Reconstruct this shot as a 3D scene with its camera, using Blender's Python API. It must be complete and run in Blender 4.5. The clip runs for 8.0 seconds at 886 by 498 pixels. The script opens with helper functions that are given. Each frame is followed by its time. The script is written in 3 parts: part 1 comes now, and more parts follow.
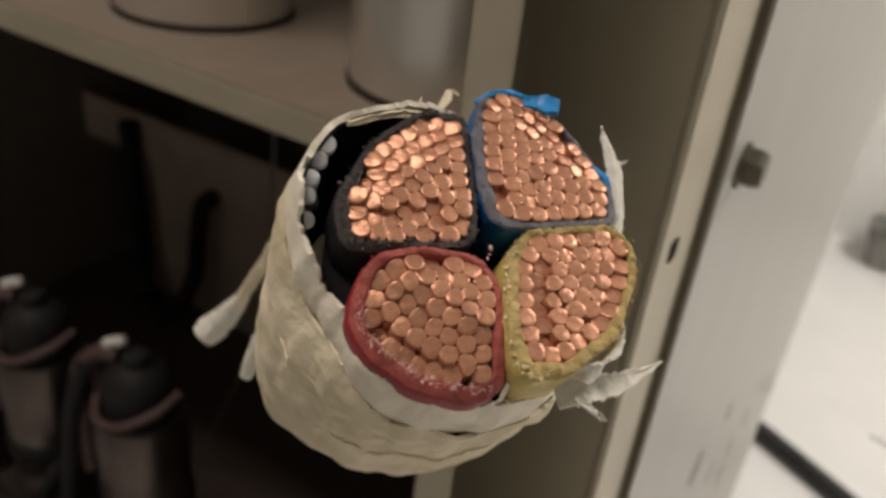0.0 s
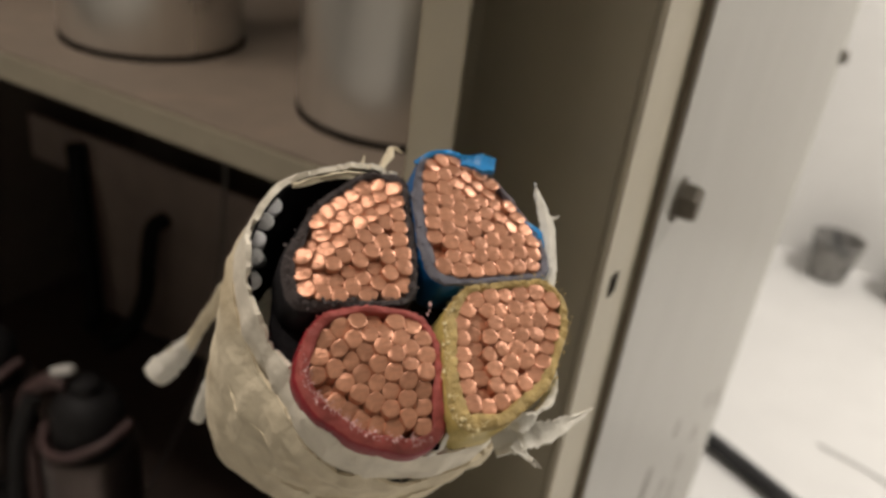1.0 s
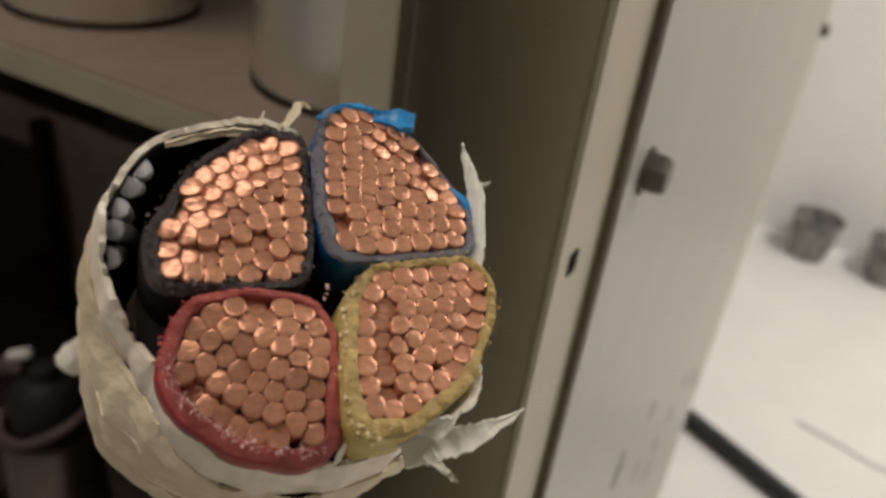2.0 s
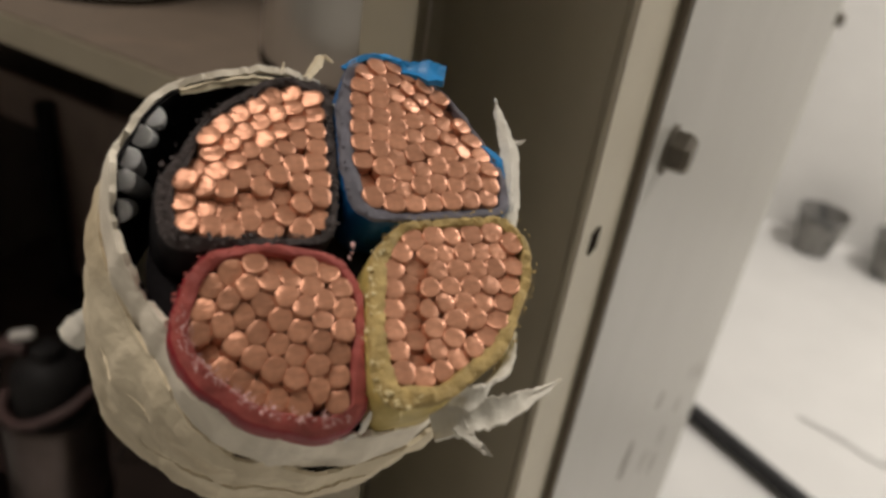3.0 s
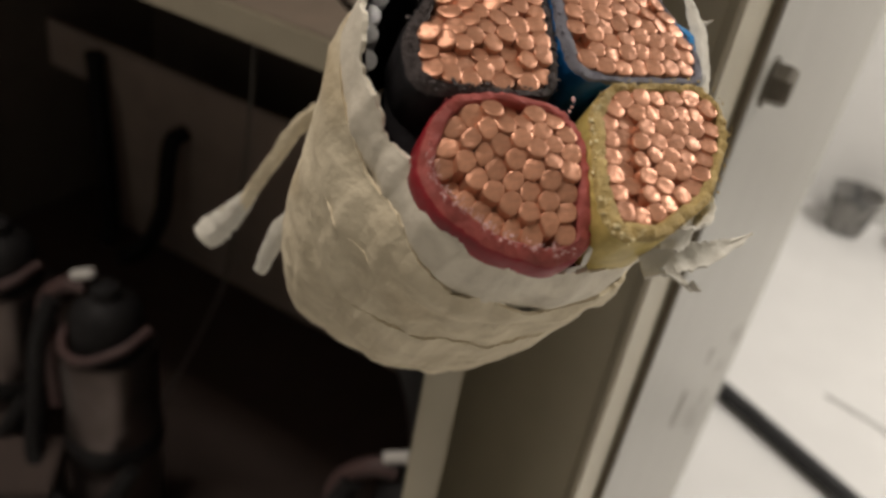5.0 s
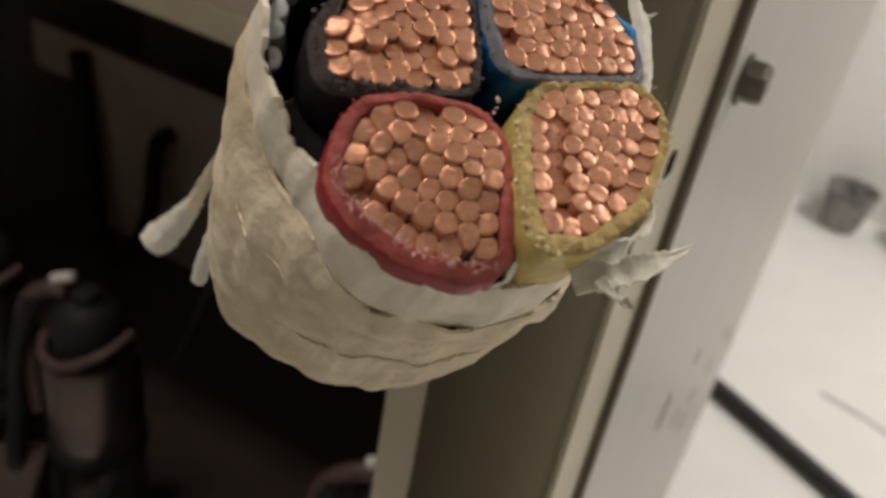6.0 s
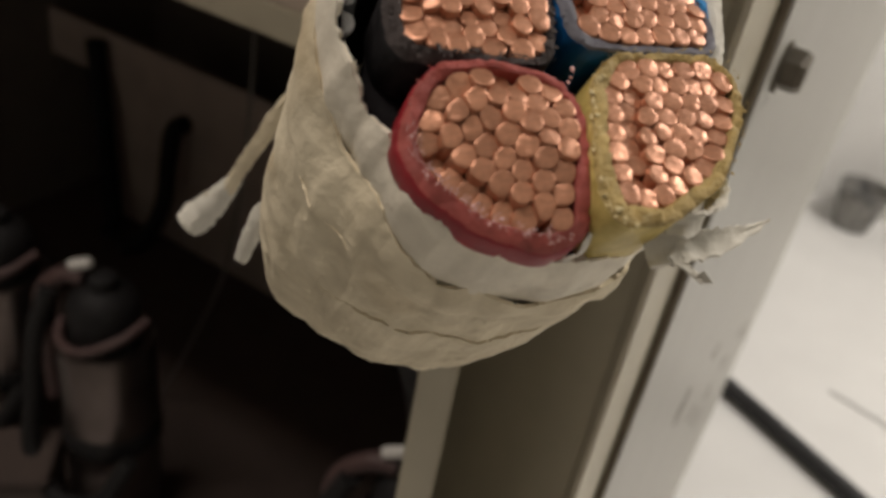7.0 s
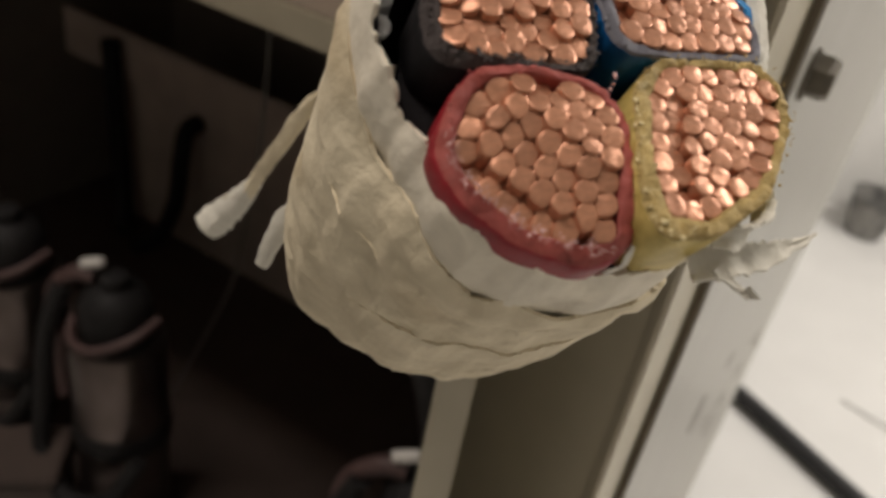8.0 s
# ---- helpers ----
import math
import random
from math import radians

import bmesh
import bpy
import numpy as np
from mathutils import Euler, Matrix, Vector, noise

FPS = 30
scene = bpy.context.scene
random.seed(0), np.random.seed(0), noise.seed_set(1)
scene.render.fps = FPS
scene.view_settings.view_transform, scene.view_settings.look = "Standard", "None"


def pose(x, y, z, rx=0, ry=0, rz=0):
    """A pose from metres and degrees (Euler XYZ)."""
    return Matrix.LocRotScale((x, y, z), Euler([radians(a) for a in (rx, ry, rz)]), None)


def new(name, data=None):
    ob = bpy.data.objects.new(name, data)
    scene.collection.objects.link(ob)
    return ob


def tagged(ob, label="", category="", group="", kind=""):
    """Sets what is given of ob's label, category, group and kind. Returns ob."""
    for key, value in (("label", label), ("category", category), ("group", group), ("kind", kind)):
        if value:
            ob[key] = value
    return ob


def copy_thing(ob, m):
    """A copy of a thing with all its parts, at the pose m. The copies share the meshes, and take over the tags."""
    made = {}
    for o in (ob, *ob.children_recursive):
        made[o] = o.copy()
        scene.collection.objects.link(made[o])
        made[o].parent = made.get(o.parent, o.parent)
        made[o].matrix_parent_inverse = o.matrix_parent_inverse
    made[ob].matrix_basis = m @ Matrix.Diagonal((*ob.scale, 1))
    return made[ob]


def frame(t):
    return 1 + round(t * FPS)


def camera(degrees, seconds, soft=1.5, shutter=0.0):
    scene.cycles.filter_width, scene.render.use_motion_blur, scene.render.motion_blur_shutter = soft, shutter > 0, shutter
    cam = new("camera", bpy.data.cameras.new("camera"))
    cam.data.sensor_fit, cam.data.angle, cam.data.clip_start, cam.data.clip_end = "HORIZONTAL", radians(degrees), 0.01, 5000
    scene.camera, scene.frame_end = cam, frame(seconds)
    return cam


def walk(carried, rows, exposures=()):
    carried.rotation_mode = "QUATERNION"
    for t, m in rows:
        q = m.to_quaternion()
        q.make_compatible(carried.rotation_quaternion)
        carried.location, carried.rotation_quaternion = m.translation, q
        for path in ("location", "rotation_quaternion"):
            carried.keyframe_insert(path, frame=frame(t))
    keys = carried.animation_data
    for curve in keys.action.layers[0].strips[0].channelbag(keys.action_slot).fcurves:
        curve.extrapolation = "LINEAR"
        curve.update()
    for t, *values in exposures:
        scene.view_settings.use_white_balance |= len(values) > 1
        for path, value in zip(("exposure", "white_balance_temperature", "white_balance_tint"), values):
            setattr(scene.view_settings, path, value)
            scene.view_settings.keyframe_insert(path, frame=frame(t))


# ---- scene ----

# camera: seconds, x, y, z, yaw, pitch, roll
cam = camera(55.0, 8.0, soft=3.0)
cam.data.dof.use_dof = True
cam.data.dof.focus_distance = 0.112
cam.data.dof.aperture_fstop = 24.0
ROWS = [
    (0.0, 0.0, 0.0, 1.45, -0.0, -29.867, 6.973),
    (0.5, -0.00343, -0.02365, 1.45657, -1.274, -29.232, 8.38),
    (1.0, 0.00117, -0.00264, 1.45851, -3.298, -28.444, 7.867),
    (1.2, 0.00768, 0.00059, 1.46487, -3.784, -27.873, 7.512),
    (1.5, 0.01028, 0.00526, 1.45379, -4.25, -29.427, 8.368),
    (1.7, 0.0122, 0.01028, 1.4514, -4.665, -29.453, 8.312),
    (2.8, 0.01086, 0.01817, 1.44187, -4.811, -30.396, 8.97),
    (3.0, 0.00963, 0.01902, 1.44197, -4.688, -30.299, 9.224),
    (3.5, 0.00989, 0.0066, 1.44438, -3.16, -31.221, 7.629),
    (4.0, 0.00508, -0.00016, 1.4431, -3.248, -31.226, 7.788),
    (4.5, -0.00573, 0.00167, 1.43669, -2.268, -32.221, 8.296),
    (4.7, -0.01164, 0.00109, 1.43134, -3.311, -32.456, 10.458),
    (5.8, -0.00546, 0.01239, 1.43152, -3.376, -32.409, 9.848),
    (6.0, -0.00227, 0.01166, 1.42958, -3.601, -32.496, 10.14),
    (6.5, -0.00665, 0.01006, 1.42736, -3.062, -32.763, 10.39),
    (7.0, -0.00864, 0.01115, 1.42566, -3.053, -32.952, 10.615),
    (7.5, -0.00861, 0.01262, 1.42448, -3.119, -32.85, 10.872),
    (8.0, -0.01145, 0.01396, 1.42434, -2.313, -32.917, 10.932),
]
walk(cam, [(t, pose(x, y, z) @ pose(0, 0, 0, 90 + pitch, 0, yaw) @ pose(0, 0, 0, 0, 0, roll)) for t, x, y, z, yaw, pitch, roll in ROWS],
     [(0.0, 0.0), (1.0, 0.06), (1.5, -0.06), (3.0, -0.18), (3.5, -0.12), (4.5, -0.1), (6.0, -0.12), (6.5, -0.22), (7.5, -0.12), (8.0, -0.05)])

# ---- places ----
CAB = pose(0.0554, 0.1923, 0, 0, 0, -29.1)      # cabinet corner: x along the front, y into the depth
N = Vector((0.219, -0.499, 0.839)).normalized()  # the cut end of the cable looks this way
ER = Vector((0.916, 0.401, 0.0)).normalized()
EU = N.cross(ER).normalized()
FACE = Matrix.Translation((0.0036, 0.0988, 1.394)) @ Matrix((ER, EU, N)).transposed().to_4x4()
MM = 0.001

# ---- light ----
world = bpy.data.worlds.new("room_dark")
world.use_nodes = True
world.node_tree.nodes["Background"].inputs[0].default_value = (0.9, 0.95, 1.0, 1)
world.node_tree.nodes["Background"].inputs[1].default_value = 0.02
scene.world = world
scene.view_settings.exposure = 0.0


def lamp(name, m, sx, sy, watts, colour):
    d = bpy.data.lights.new(name, "AREA")
    d.shape, d.size, d.size_y, d.energy, d.color = "RECTANGLE", sx, sy, watts, colour
    ob = new(name, d)
    ob.matrix_world = m
    return ob


# ---- materials ----
def mat(name, base, rough=0.5, metal=0.0, vary=0.15, scale=40.0, bump=0.0, bump_scale=None, tint=None, spots=0.0, spot_scale=8.0,
        spot_colour=(0.05, 0.04, 0.03), by_object=0.0, stretch=(1, 1, 1), spec=0.5, spot_at=0.62):
    """Base colour with two scales of variation, stains of their own shape, and fine relief."""
    m = bpy.data.materials.new(name)
    m.use_nodes = True
    nt = m.node_tree
    n, l = nt.nodes, nt.links
    b = n["Principled BSDF"]
    b.inputs["Roughness"].default_value, b.inputs["Metallic"].default_value = rough, metal
    b.inputs["Specular IOR Level"].default_value = spec
    co = n.new("ShaderNodeTexCoord")
    mp = n.new("ShaderNodeMapping")
    mp.inputs["Scale"].default_value = stretch
    l.new(co.outputs["Object"], mp.inputs["Vector"])

    def noise_tex(sc, detail=6.0, dist=0.0):
        t = n.new("ShaderNodeTexNoise")
        t.inputs["Scale"].default_value, t.inputs["Detail"].default_value, t.inputs["Distortion"].default_value = sc, detail, dist
        l.new(mp.outputs["Vector"], t.inputs["Vector"])
        return t

    fine, broad = noise_tex(scale), noise_tex(scale * 0.13, 4.0, 0.5)
    add = n.new("ShaderNodeMath")
    add.operation = "ADD"
    l.new(fine.outputs["Fac"], add.inputs[0])
    l.new(broad.outputs["Fac"], add.inputs[1])
    ramp = n.new("ShaderNodeMapRange")
    ramp.inputs["From Min"].default_value, ramp.inputs["From Max"].default_value = 0.65, 1.35
    l.new(add.outputs[0], ramp.inputs["Value"])
    mix = n.new("ShaderNodeMix")
    mix.data_type = "RGBA"
    lo = [c * (1 - vary) for c in base]
    hi = [min(1, c * (1 + vary)) for c in (tint or base)]
    mix.inputs[6].default_value, mix.inputs[7].default_value = (*lo, 1), (*hi, 1)
    l.new(ramp.outputs[0], mix.inputs[0])
    colour = mix.outputs[2]
    if by_object:
        info = n.new("ShaderNodeObjectInfo")
        hsv = n.new("ShaderNodeHueSaturation")
        mr = n.new("ShaderNodeMapRange")
        mr.inputs["To Min"].default_value, mr.inputs["To Max"].default_value = 1 - by_object, 1 + by_object
        l.new(info.outputs["Random"], mr.inputs["Value"])
        l.new(mr.outputs[0], hsv.inputs["Value"])
        l.new(colour, hsv.inputs["Color"])
        colour = hsv.outputs["Color"]
    if spots:
        st = noise_tex(spot_scale, 8.0, 0.8)
        sr = n.new("ShaderNodeMapRange")
        sr.inputs["From Min"].default_value, sr.inputs["From Max"].default_value = spot_at, spot_at + 0.12
        sr.inputs["To Max"].default_value = spots
        l.new(st.outputs["Fac"], sr.inputs["Value"])
        m2 = n.new("ShaderNodeMix")
        m2.data_type = "RGBA"
        m2.inputs[7].default_value = (*spot_colour, 1)
        l.new(sr.outputs[0], m2.inputs[0])
        l.new(colour, m2.inputs[6])
        colour = m2.outputs[2]
    l.new(colour, b.inputs["Base Color"])
    rr = n.new("ShaderNodeMapRange")
    rr.inputs["To Min"].default_value, rr.inputs["To Max"].default_value = max(0.02, rough - 0.1), min(1, rough + 0.1)
    l.new(broad.outputs["Fac"], rr.inputs["Value"])
    l.new(rr.outputs[0], b.inputs["Roughness"])
    if bump:
        bt = noise_tex(bump_scale or scale * 2, 6.0)
        bp = n.new("ShaderNodeBump")
        bp.inputs["Strength"].default_value, bp.inputs["Distance"].default_value = 1.0, bump
        l.new(bt.outputs["Fac"], bp.inputs["Height"])
        l.new(bp.outputs["Normal"], b.inputs["Normal"])
    return m


M_COPPER = mat("cut_copper", (0.575, 0.275, 0.166), 0.34, 0.46, 0.2, 900, 0.00007, 1300, stretch=(1, 2.0, 1), by_object=0.14, spots=0.35, spot_scale=260, spot_colour=(0.34, 0.12, 0.06))
M_SHADED_COPPER = mat("shaded_gap_copper", (0.22, 0.09, 0.05), 0.6, 0.3, 0.3, 600)
M_BLACK_INS = mat("black_insulation", (0.015, 0.014, 0.015), 0.7, 0.0, 0.3, 500, 0.0001, 1800, spots=0.3, spot_scale=700, spot_colour=(0.02, 0.017, 0.017), spec=0.1)
M_GREY_INS = mat("grey_blue_cut_insulation", (0.125, 0.12, 0.145), 0.6, 0.0, 0.3, 500, 0.0001, 1800)
# Core's blue is darkened for occluded light; torn flags use a lit copy.
M_BLUE_SHADED = mat("shaded_blue_insulation", (0.010, 0.12, 0.34), 0.4, 0.0, 0.25, 300, 0.0001, 900)
M_RED = mat("red_insulation", (0.27, 0.014, 0.022), 0.42, 0.0, 0.3, 250, 0.00008, 900, spots=0.15, spot_scale=320, spot_colour=(0.55, 0.25, 0.26))
M_PINK = mat("pink_cut_burr", (0.66, 0.41, 0.39), 0.7, 0.0, 0.25, 700)
M_YELLOW = mat("yellow_insulation", (0.47, 0.33, 0.055), 0.5, 0.0, 0.3, 350, 0.0001, 900, tint=(0.58, 0.46, 0.16))
M_BURR = mat("pale_yellow_burr", (0.66, 0.55, 0.30), 0.7, 0.0, 0.2, 700)
M_FILLER = mat("black_filler", (0.014, 0.013, 0.014), 0.85, 0.0, 0.4, 300, 0.0003, 500, spec=0.05)
M_BLACK_CUT = mat("frayed_grey_insulation", (0.052, 0.040, 0.038), 0.8, 0.0, 0.45, 900, 0.0003, 1500)
M_RED_CUT = mat("scraped_red_cut", (0.35, 0.075, 0.062), 0.65, 0.0, 0.35, 500, 0.00025, 900)
M_YELLOW_CUT = mat("mustard_cut", (0.43, 0.31, 0.115), 0.7, 0.0, 0.35, 600, 0.0005, 1100)
# Lower cans: dirty tone, darkened further for the shade of their compartment.
M_ALU_DIRTY_SHADED = mat("shaded_dirty_aluminium", (0.11, 0.088, 0.08), 0.30, 0.88, 0.35, 40, 0.0001, 200)
# Grey chosen for unseen walls to lessen the light they bounce.
M_WALL_DIM = mat("bounce_cut_grey", (0.38, 0.365, 0.335), 0.8, 0.0, 0.05, 8, 0.0004, 90)
M_SCUFF = mat("scuffed_paint", (0.19, 0.165, 0.14), 0.7, 0.0, 0.3, 90)
M_WIRE = mat("grey_wire", (0.10, 0.09, 0.08), 0.5)
M_WIRE_PALE = mat("pale_wire", (0.42, 0.41, 0.39), 0.5)
M_EDGE_SHADE = mat("brown_edge_shade", (0.19, 0.16, 0.12), 0.8, 0.0, 0.2, 80, spec=0.1)
# Same blue plastic, coloured brighter where the flags catch light.
M_BLUE_LIT = mat("lit_blue_insulation", (0.02, 0.25, 0.6), 0.4, 0.0, 0.2, 300, 0.0001, 900)
M_STEEL = mat("galvanised_wire", (0.80, 0.80, 0.80), 0.36, 0.5, 0.3, 600, 0.0001, 1200, by_object=0.2, spots=0.5, spot_scale=300, spot_colour=(0.12, 0.12, 0.12))
M_TAPE = mat("cream_tape", (0.69, 0.59, 0.41), 0.75, 0.0, 0.17, 160, 0.0009, 230, tint=(0.74, 0.655, 0.49), spots=0.5, spot_scale=48, spot_colour=(0.42, 0.32, 0.18), spec=0.3, spot_at=0.55)
M_TAPE_COLLAR = mat("pale_inner_tape", (0.80, 0.735, 0.61), 0.75, 0.0, 0.18, 180, 0.0004, 380, spots=0.35, spot_scale=110, spot_colour=(0.40, 0.33, 0.24), spec=0.3)
M_TAPE_WHITE = mat("white_torn_tape", (0.72, 0.69, 0.61), 0.75, 0.0, 0.15, 250, 0.0003, 500, spots=0.7, spot_scale=170, spot_colour=(0.34, 0.27, 0.16), spec=0.3)
M_SHEATH = mat("black_sheath", (0.02, 0.02, 0.021), 0.5, 0.0, 0.25, 120, 0.0002, 400)
M_CAB = mat("beige_cabinet_paint", (0.455, 0.41, 0.31), 0.45, 0.0, 0.06, 60, 0.00006, 500, spots=0.15, spot_scale=9, spot_colour=(0.25, 0.21, 0.15))
M_PANEL = mat("grey_beige_panel_paint", (0.40, 0.388, 0.35), 0.4, 0.0, 0.05, 30, 0.00008, 300, spots=0.5, spot_scale=7, spot_colour=(0.27, 0.24, 0.20), stretch=(1, 1.6, 0.5), spot_at=0.66)
# Shelf and lip share the cabinet paint; darker colours here stand for shade.
M_SHELF_LIP = mat("shaded_lip_paint", (0.30, 0.265, 0.195), 0.5, 0.0, 0.1, 60, 0.00006, 500, spots=0.3, spot_scale=12, spot_colour=(0.20, 0.16, 0.11))
M_SHELF = mat("shaded_shelf_paint", (0.18, 0.142, 0.108), 0.6, 0.0, 0.12, 60, 0.0001, 400, spots=0.4, spot_scale=14, spot_colour=(0.26, 0.19, 0.14))
# Inner sheets coloured darker than the cabinet paint to carry interior shade.
M_INNER = mat("shaded_inner_sheet", (0.15, 0.125, 0.105), 0.6, 0.0, 0.12, 30, 0.0001, 200)
M_BACKPLATE = mat("brown_mounting_plate", (0.36, 0.285, 0.245), 0.55, 0.0, 0.2, 20, 0.0001, 200)
M_ALU = mat("aluminium_can", (0.76, 0.74, 0.70), 0.29, 0.95, 0.06, 80, 0.00004, 300, stretch=(1, 1, 0.08))
M_BLACK_PLASTIC = mat("black_plastic", (0.012, 0.011, 0.011), 0.6, 0.0, 0.2, 100, spec=0.2)
M_WHITE_PLASTIC = mat("white_ferrule", (0.55, 0.53, 0.49), 0.5, 0.0, 0.08, 200)
M_RED_WIRE = mat("dull_red_lead", (0.062, 0.033, 0.030), 0.6, 0.0, 0.2, 120)
M_BOLT = mat("dull_zinc_bolt", (0.17, 0.15, 0.12), 0.55, 0.5, 0.25, 400, 0.0001, 900)
M_DARK = mat("dark_gap", (0.025, 0.02, 0.016), 0.9, 0.0, 0.2, 100, spec=0.0)
M_FLOOR = mat("pale_painted_floor", (0.74, 0.73, 0.71), 0.45, 0.0, 0.05, 6, 0.0003, 60, spots=0.25, spot_scale=2.2, spot_colour=(0.5, 0.48, 0.45))
M_WALL = mat("white_wall_paint", (0.86, 0.85, 0.825), 0.7, 0.0, 0.03, 8, 0.0004, 90)
M_CEIL = mat("white_ceiling", (0.82, 0.82, 0.80), 0.8, 0.0, 0.03, 6)
M_BUCKET = mat("grey_cement_bucket", (0.30, 0.29, 0.27), 0.7, 0.0, 0.3, 30, 0.001, 80, spots=0.8, spot_scale=12, spot_colour=(0.10, 0.10, 0.10), spot_at=0.5)
# Reddish primer brought near black for the shade of the lower compartment.
M_PLATE = mat("shaded_reddish_primer", (0.052, 0.035, 0.028), 0.6, 0.0, 0.2, 30)


# ---- mesh helpers ----
def part(name, bm, material, parent=None, label="", smooth=True, m=None):
    """Links a bmesh as one mesh object, under parent if one is given."""
    bmesh.ops.recalc_face_normals(bm, faces=bm.faces[:])
    me = bpy.data.meshes.new(name)
    bm.to_mesh(me)
    bm.free()
    me.materials.append(material)
    if smooth:
        for p in me.polygons:
            p.use_smooth = True
        me.set_sharp_from_angle(angle=radians(38))
    ob = new(name, me)
    if m is not None:
        ob.matrix_basis = m
    if parent is not None:
        ob.parent = parent
    if label:
        ob["label"] = label
    return ob


def thing(name, m, label, category, group="", kind=""):
    return place_empty(name, m, label, category, group, kind)


def place_empty(name, m, label, category, group, kind):
    ob = new(name)
    ob.matrix_basis = m
    ob.empty_display_size = 0.02
    return tagged(ob, label, category, group, kind)


def box(bm, x0, y0, z0, x1, y1, z1, bevel=0.0):
    r = bmesh.ops.create_cube(bm, size=1.0)
    bmesh.ops.transform(bm, matrix=Matrix.Translation(((x0 + x1) / 2, (y0 + y1) / 2, (z0 + z1) / 2)) @ Matrix.Diagonal((x1 - x0, y1 - y0, z1 - z0, 1)), verts=r["verts"])
    if bevel:
        es = {e for v in r["verts"] for e in v.link_edges}
        bmesh.ops.bevel(bm, geom=list(es), offset=bevel, segments=2, affect="EDGES")
    return bm


def boxed(*a, **k):
    return box(bmesh.new(), *a, **k)


def lathe(profile, seg=48, closed=True):
    """A body of revolution about z from (radius, height) pairs."""
    bm = bmesh.new()
    rings = [[bm.verts.new((r * math.cos(2 * math.pi * i / seg), r * math.sin(2 * math.pi * i / seg), z)) for i in range(seg)] for r, z in profile]
    for a, b in zip(rings, rings[1:]):
        for i in range(seg):
            bm.faces.new((a[i], a[(i + 1) % seg], b[(i + 1) % seg], b[i]))
    if closed:
        bm.faces.new(rings[0])
        bm.faces.new(rings[-1])
    return bm


def smooth_path(pts, n):
    """Catmull-Rom through pts, n points in all."""
    pts = [Vector(p) for p in pts]
    ext = [pts[0] * 2 - pts[1]] + pts + [pts[-1] * 2 - pts[-2]]
    out = []
    for k in range(n):
        u = k / (n - 1) * (len(pts) - 1)
        i = min(int(u), len(pts) - 2)
        t = u - i
        a, b, c, d = ext[i:i + 4]
        out.append(0.5 * ((2 * b) + (c - a) * t + (2 * a - 5 * b + 4 * c - d) * t * t + (3 * b - a - 3 * c + d) * t * t * t))
    return out


def tube(pts, radius, n=40, seg=14, wobble=0.0):
    """A round lead along a path; radius is a number or a function of 0..1."""
    path = smooth_path(pts, n)
    bm = bmesh.new()
    rings, side = [], None
    for k, p in enumerate(path):
        d = (path[min(k + 1, n - 1)] - path[max(k - 1, 0)]).normalized()
        side = (d.orthogonal() if side is None else side - d * side.dot(d)).normalized()
        up = d.cross(side)
        r = radius(k / (n - 1)) if callable(radius) else radius
        ring = []
        for i in range(seg):
            a = 2 * math.pi * i / seg
            q = r * (1 + wobble * noise.noise(p * 60 + Vector((math.cos(a), math.sin(a), 0)) * 1.5))
            ring.append(bm.verts.new(p + (side * math.cos(a) + up * math.sin(a)) * q))
        rings.append(ring)
    for a, b in zip(rings, rings[1:]):
        for i in range(seg):
            bm.faces.new((a[i], a[(i + 1) % seg], b[(i + 1) % seg], b[i]))
    bm.faces.new(rings[0])
    bm.faces.new(rings[-1])
    return bm


def prism(outline, z0, z1):
    bm = bmesh.new()
    lo = [bm.verts.new((x, y, z0)) for x, y in outline]
    hi = [bm.verts.new((x, y, z1)) for x, y in outline]
    n = len(lo)
    for i in range(n):
        bm.faces.new((lo[i], lo[(i + 1) % n], hi[(i + 1) % n], hi[i]))
    bm.faces.new(lo)
    bm.faces.new(hi)
    return bm


def lens(r, h, seg=6):
    """A hexagon bolt head with chamfered corners, along +z."""
    return lathe([(r * 0.98, 0), (r, h * 0.1), (r, h * 0.75), (r * 0.86, h), (r * 0.3, h * 1.02)], seg)


# ---- room ----
ROOM = CAB @ pose(0, 0, 0)
RX0, RX1, RY0, RY1, RZ = -2.2, 2.6, -2.2, 3.18, 2.9
tagged(part("floor", boxed(RX0 - 0.2, RY0 - 0.2, -0.12, RX1 + 0.2, RY1 + 0.2, 0), M_FLOOR, m=ROOM, smooth=False), "pale painted concrete floor with faint dirt", "floor", kind="structure")
tagged(part("ceiling", boxed(RX0 - 0.2, RY0 - 0.2, RZ, RX1 + 0.2, RY1 + 0.2, RZ + 0.12), M_CEIL, m=ROOM, smooth=False), "plain white ceiling", "ceiling", kind="structure")
# South and west walls are unseen; their grey cuts bounce into the cabinet.
for nm, b in (("wall_north", (RX0 - 0.2, RY1, 0, RX1 + 0.2, RY1 + 0.2, RZ)), ("wall_south", (RX0 - 0.2, RY0 - 0.2, 0, RX1 + 0.2, RY0, RZ)),
              ("wall_east", (RX1, RY0, 0, RX1 + 0.2, RY1, RZ)), ("wall_west", (RX0 - 0.2, RY0, 0, RX0, RY1, RZ))):
    tagged(part(nm, boxed(*b), M_WALL_DIM if nm in ("wall_south", "wall_west") else M_WALL, m=ROOM, smooth=False), "plain painted room wall", "wall", kind="structure")

# ceiling light over the free floor beside the cabinet
LAMP_X, LAMP_Y = 1.1, 2.05
AISLE_X, AISLE_Y = -0.70, -0.50
lamp("ceiling_lamp_light", ROOM @ pose(LAMP_X, LAMP_Y, RZ - 0.075), 0.3, 1.2, 60, (1.0, 0.935, 0.87))
